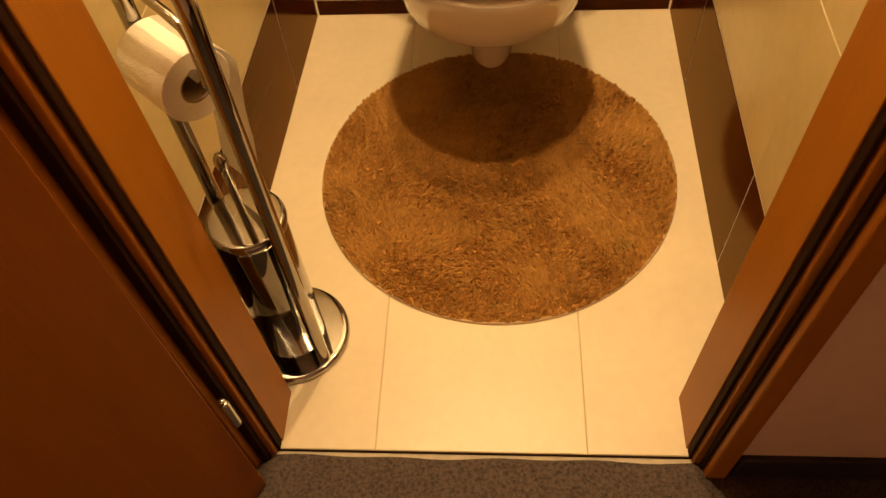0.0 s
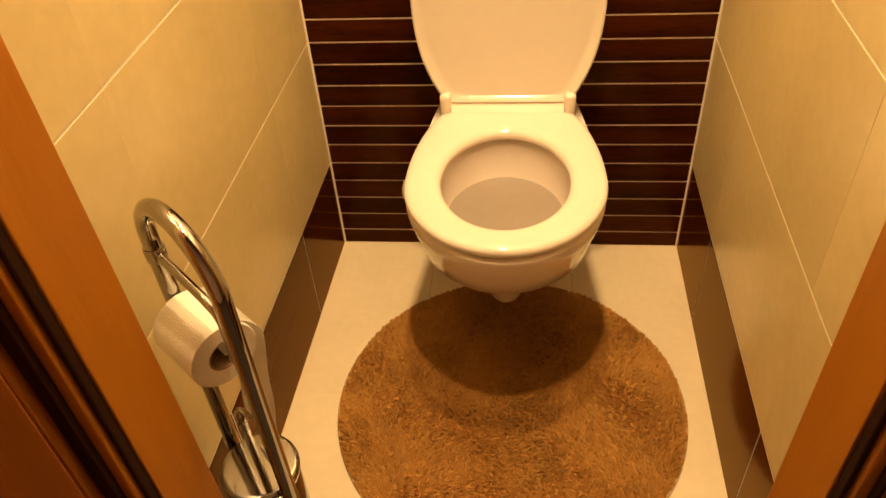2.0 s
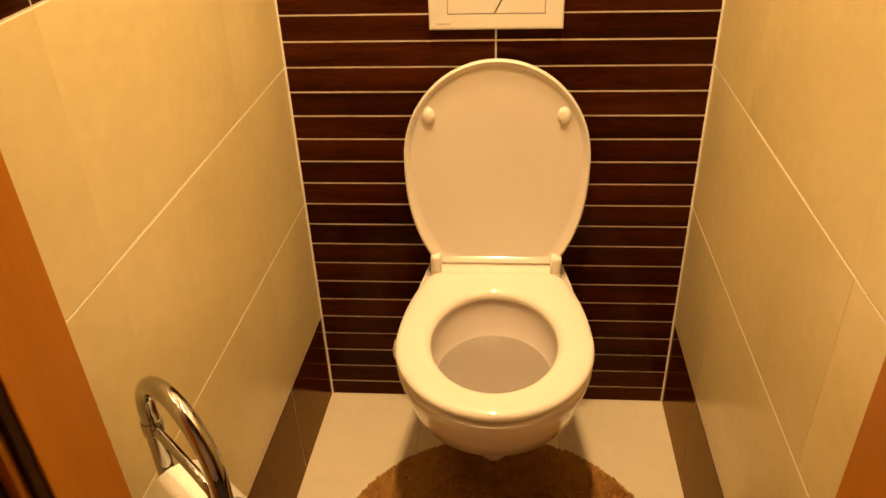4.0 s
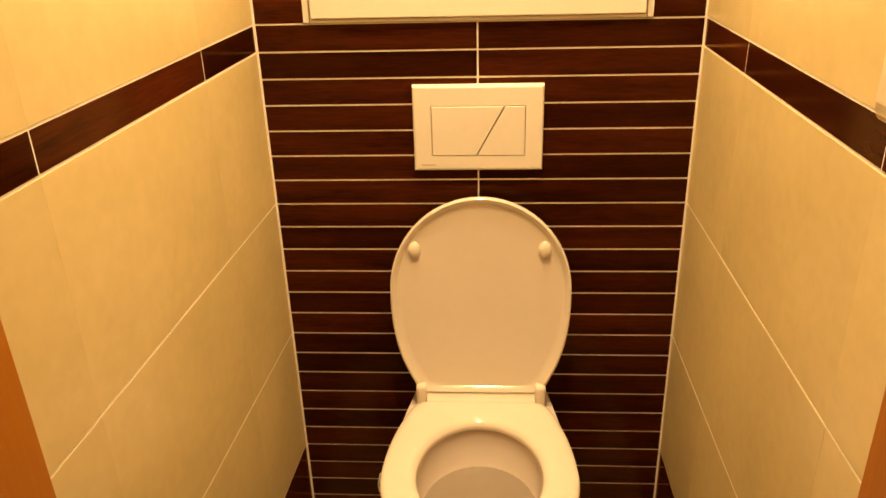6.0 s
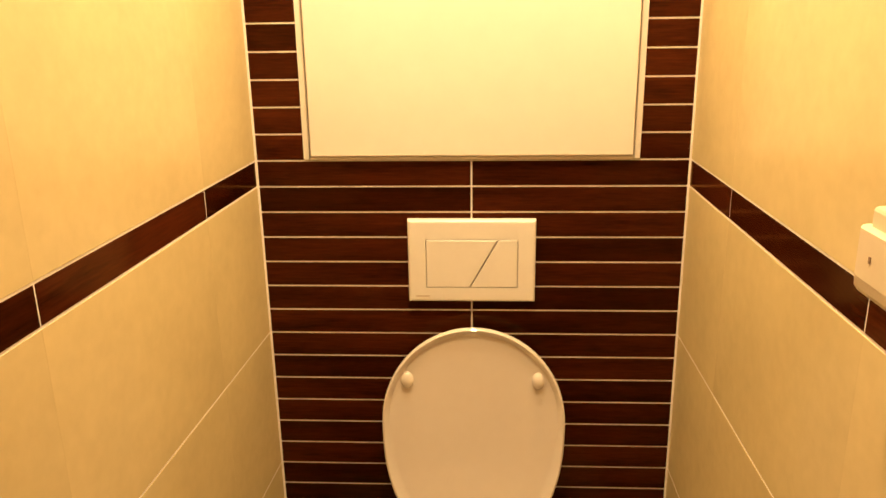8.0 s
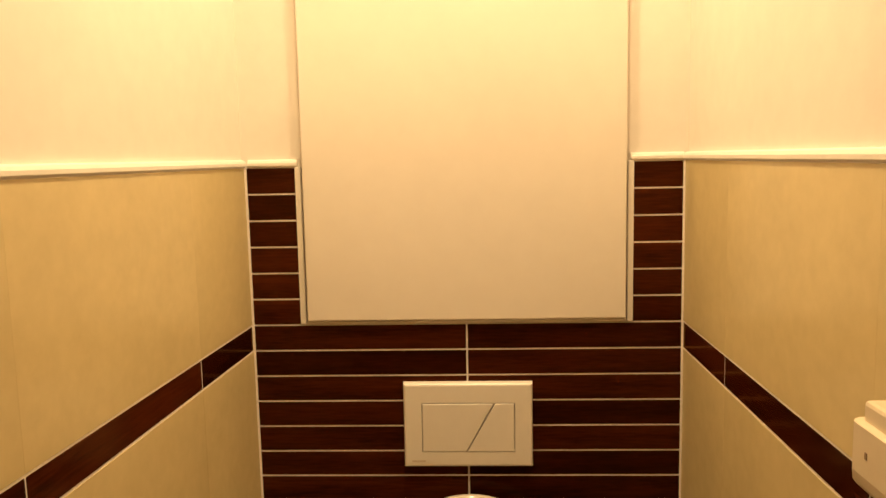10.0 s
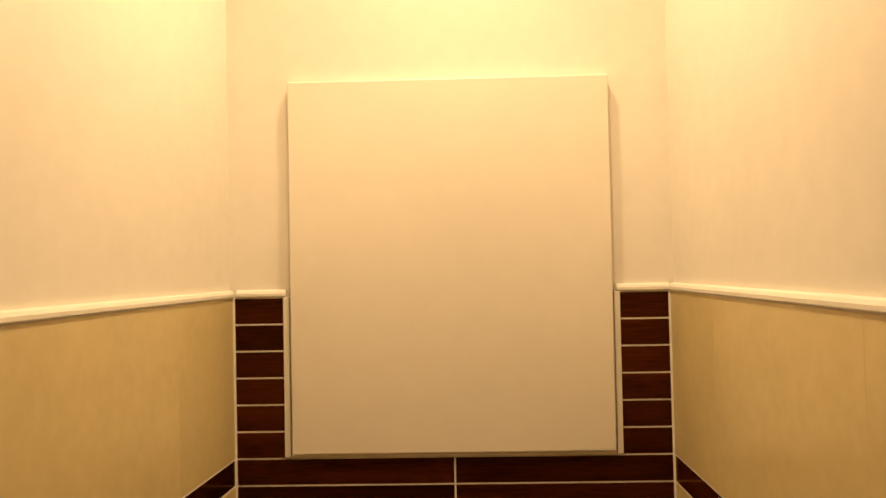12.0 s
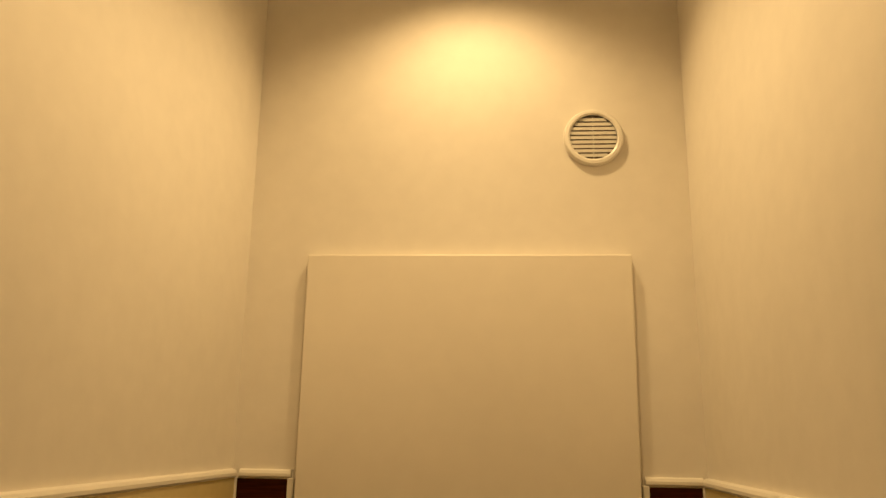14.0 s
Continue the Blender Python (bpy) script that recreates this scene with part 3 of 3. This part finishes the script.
def rug_pile(count, radius):
    """Short leaning fibres gathered into small tufts, brushed in soft swirls."""
    rng = np.random.default_rng(5)
    step = 0.0066
    n = int(radius / step) + 1
    gx, gy = np.meshgrid(np.arange(-n, n + 1) * step, np.arange(-n, n + 1) * step)
    tx = gx.ravel() + rng.uniform(-0.4, 0.4, gx.size) * step
    ty = gy.ravel() + rng.uniform(-0.4, 0.4, gx.size) * step
    keep = tx ** 2 + ty ** 2 < (radius - 0.002) ** 2
    tx, ty = tx[keep], ty[keep]
    tr, ta = np.hypot(tx, ty), np.arctan2(ty, tx)
    edge = np.clip((tr / radius - 0.965) / 0.035, 0, 1)
    lean = np.array([noise.noise((px * 8, py * 8, 0.3)) for px, py in zip(tx, ty)])
    lean2 = np.array([noise.noise((px * 8, py * 8, 7.3)) for px, py in zip(tx, ty)])
    tall = np.array([noise.noise((px * 25, py * 25, 3.1)) for px, py in zip(tx, ty)])
    tip_x = tx + (1 - 0.6 * edge) * (0.011 * lean + 0.002 * rng.standard_normal(tx.size)) + edge * 0.0015 * np.cos(ta)
    tip_y = ty + (1 - 0.6 * edge) * (0.011 * lean2 + 0.002 * rng.standard_normal(tx.size)) + edge * 0.0015 * np.sin(ta)
    tip_h = (0.0125 + 0.003 * tall + 0.0018 * rng.random(tx.size)) * (1 - 0.4 * edge)
    which = rng.integers(0, tx.size, count)
    x = tx[which] + 0.0030 * rng.standard_normal(count)
    y = ty[which] + 0.0030 * rng.standard_normal(count)
    out = np.maximum(np.hypot(x, y) / (radius - 0.001), 1)
    x, y = x / out, y / out
    dx = tip_x[which] + 0.0019 * rng.standard_normal(count) - x
    dy = tip_y[which] + 0.0019 * rng.standard_normal(count) - y
    far = np.hypot(x - tx[which], y - ty[which])
    h = np.maximum(tip_h[which] * (1 - 18 * far) + 0.0008 * rng.standard_normal(count), 0.004)
    tip_r = np.maximum(np.hypot(x + dx, y + dy) / (radius + 0.0015), 1)
    dx, dy = (x + dx) / tip_r - x, (y + dy) / tip_r - y
    w = 0.0017 + 0.0008 * rng.random(count)
    spin = rng.random(count) * 2 * np.pi
    verts = np.zeros((count, 7, 3))
    for k in range(3):
        ang = spin + k * 2 * np.pi / 3
        verts[:, k] = np.stack((x + w * np.cos(ang), y + w * np.sin(ang), np.full(count, 0.003)), 1)
        verts[:, 3 + k] = np.stack((x + dx * 0.5 + w * 0.85 * np.cos(ang), y + dy * 0.5 + w * 0.85 * np.sin(ang), h * 0.65), 1)
    verts[:, 6] = np.stack((x + dx, y + dy, h), 1)
    base = np.arange(count)[:, None] * 7
    quads = [base + np.array([k, (k + 1) % 3, 3 + (k + 1) % 3, 3 + k]) for k in range(3)]
    tris = [base + np.array([3 + k, 3 + (k + 1) % 3, 6]) for k in range(3)]
    faces = [tuple(f) for q in quads for f in q.tolist()] + [tuple(f) for q in tris for f in q.tolist()]
    me = bpy.data.meshes.new("fleece")
    me.from_pydata(verts.reshape(-1, 3).tolist(), [], faces)
    me.materials.append(RUG)
    return me


pile = new("fleece", rug_pile(120000, RUG_R - 0.002))
pile.parent = rug
tagged(pile, "tufted brown pile with soft swirls", kind="stuff")

# ---------------- paper and brush stand ----------------
stand = tagged(new("toilet_paper_stand"), "chrome toilet paper stand with a brush holder", "paper stand")
stand.matrix_world = pose(-0.329, -0.851, FLOOR_Z, 0, 0, -40)
part("base_plate", lathe([(0.0, 0.0), (0.092, 0.0), (0.0935, 0.003), (0.0925, 0.010), (0.090, 0.0128), (0.087, 0.0136), (0.081, 0.0138), (0.0, 0.0145)], 64), CHROME, stand,
     "round polished chrome base", smooth=True)
LEG, LOOP_TOP = 0.074, 0.785
pts = [(LEG, 0, 0.012), (LEG, 0, 0.30), (LEG, 0, 0.55)]
for i in range(25):
    a = math.pi * i / 24
    pts.append((LEG * math.cos(a), 0, LOOP_TOP - LEG + LEG * math.sin(a)))
pts += [(-LEG, 0, 0.55), (-LEG, 0, 0.30), (-LEG, 0, 0.012)]
part("loop_bar", tube(pts, 0.0105, 20), CHROME, stand, "bent chrome tube", smooth=True)
# arm that carries the roll
ROLL_Z = 0.586
arm = [(-LEG, 0, 0.690), (-0.03, 0, 0.687), (0.02, 0, 0.681), (0.046, 0, 0.675), (0.053, 0, 0.665), (0.054, 0, 0.635),
       (0.054, 0, 0.615), (0.050, 0, 0.605), (0.040, 0, 0.603), (-0.046, 0, 0.603)]
part("roll_arm", tube(arm, 0.0058, 12), CHROME, stand, smooth=True)
part("arm_joint", lathe([(0.0115, -0.010), (0.0125, -0.008), (0.0125, 0.008), (0.0115, 0.010)], 20, (-LEG, 0, 0.690)), CHROME, stand, smooth=True)
part("brush_cup", lathe([(0.0, 0.0145), (0.050, 0.0145), (0.0525, 0.018), (0.0525, 0.3122), (0.0, 0.3122)], 56), CHROME_DARK_REFLECT, stand,
     "chrome brush holder, dark reflections in its colour", smooth=True)
part("cup_lid", lathe([(0.0520, 0.3124), (0.0545, 0.315), (0.0555, 0.324), (0.0545, 0.330), (0.0525, 0.332), (0.0505, 0.3325), (0.047, 0.3326),
                       (0.0, 0.333)], 56), CHROME, stand, "polished chrome lid", smooth=True)
part("brush_handle", lathe([(0.0055, 0.333), (0.0055, 0.432), (0.0075, 0.436), (0.009, 0.444), (0.0085, 0.453), (0.005, 0.459), (0.001, 0.461)], 20,
                           (0.0, 0.0, 0)), CHROME, stand, smooth=True)

# toilet paper: a roll and its loose end
roll = tagged(new("toilet_paper_roll"), "white toilet paper roll hanging on the chrome arm", "toilet paper")
roll.matrix_world = stand.matrix_world @ pose(-0.019, 0, ROLL_Z, 0, 90, 0)
R = 0.0435
part("paper", lathe([(0.0205, -0.043), (R - 0.001, -0.043), (R, -0.0415), (R, 0.0415), (R - 0.001, 0.043), (0.0205, 0.043)], 72, ends=False), PAPER,
     roll, smooth=True)
part("core", lathe([(0.0185, -0.0428), (0.0204, -0.0428), (0.0204, 0.0428), (0.0185, 0.0428), (0.0185, -0.0428)], 40, ends=False), CARD, roll,
     "brown cardboard core", smooth=True)
rings = []
for i in range(15):
    u = i / 14
    if u < 0.35:
        a = math.radians(70 - 70 * u / 0.35)
        far = R + 0.001 + 0.010 * (u / 0.35) ** 2
        px, py = -far * math.sin(a), far * math.cos(a)
    else:
        px, py = (u - 0.35) / 0.65 * 0.21, R + 0.011 - 0.038 * (u - 0.35)
    wig = 0.0012 * math.sin(u * 19)
    # local x points down from the roll, local y sideways, local z along it
    rings.append((px, py + wig))
bm = bmesh.new()
grid = [[bm.verts.new((x, y, z)) for z in (-0.041, -0.02, 0.0, 0.02, 0.041)] for x, y in rings]
for a, b in zip(grid, grid[1:]):
    for k in range(4):
        bm.faces.new((a[k], a[k + 1], b[k + 1], b[k]))
bmesh.ops.solidify(bm, geom=bm.faces[:], thickness=0.0006)
part("loose_end", bm, PAPER, roll, smooth=True)

# ---------------- tiles of the walls and the floor ----------------
G = 0.0017
for row in range(24):
    z0 = (FLOOR_Z + 0.001) if row == 0 else row * ROW + G
    z1 = (row + 1) * ROW - G
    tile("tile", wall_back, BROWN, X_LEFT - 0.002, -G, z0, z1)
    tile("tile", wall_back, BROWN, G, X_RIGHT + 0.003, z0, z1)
for row in range(24, 30):
    z0, z1 = row * ROW + G, (row + 1) * ROW - G
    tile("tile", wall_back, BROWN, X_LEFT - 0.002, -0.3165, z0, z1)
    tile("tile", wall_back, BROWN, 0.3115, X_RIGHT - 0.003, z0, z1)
BANDS = ((FLOOR_Z + 0.001, 0.25 - G, BROWN), (0.25 + G, 0.55 - G, CREAM), (0.55 + G, 0.85 - G, CREAM), (0.85 + G, 1.15 - G, CREAM),
         (1.15 + G, 1.20 - G, BROWN), (1.20 + G, 1.50 - 0.0008, CREAM))
CUTS = (0.003, 0.25, 0.70, 0.957)
for z0, z1, mat in BANDS:
    g = 0.0012 if mat is BROWN else 0.00003
    for a, b in zip(CUTS, CUTS[1:]):
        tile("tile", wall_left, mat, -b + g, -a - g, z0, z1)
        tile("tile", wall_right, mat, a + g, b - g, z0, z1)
# the unseen strips, there for what the chrome reflects
for z0, z1, mat in BANDS:
    for a, b in ((-0.400, -0.364), (0.388, 0.438)):
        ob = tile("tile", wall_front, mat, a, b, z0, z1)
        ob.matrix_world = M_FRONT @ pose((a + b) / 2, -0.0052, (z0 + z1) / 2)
# floor tiles lie face up: their wall frame is turned on its back
floor_bed = new("tile_bed")
floor_bed.parent = floor
FX = (-0.455, -0.174, 0.153, 0.425)
FY = (0.006, -0.47, -1.051)
for x0, x1 in zip(FX, FX[1:]):
    for y0, y1 in zip(FY, FY[1:]):
        ob = tile("tile", floor_bed, FLOOR_TILE, x0 + 0.0012, x1 - 0.0012, y1, y0)
        ob.rotation_euler = (radians(-90), 0, 0)
        ob.location = ((x0 + x1) / 2, (y0 + y1) / 2, FLOOR_Z)
        ob.parent = floor
bpy.data.objects.remove(floor_bed)
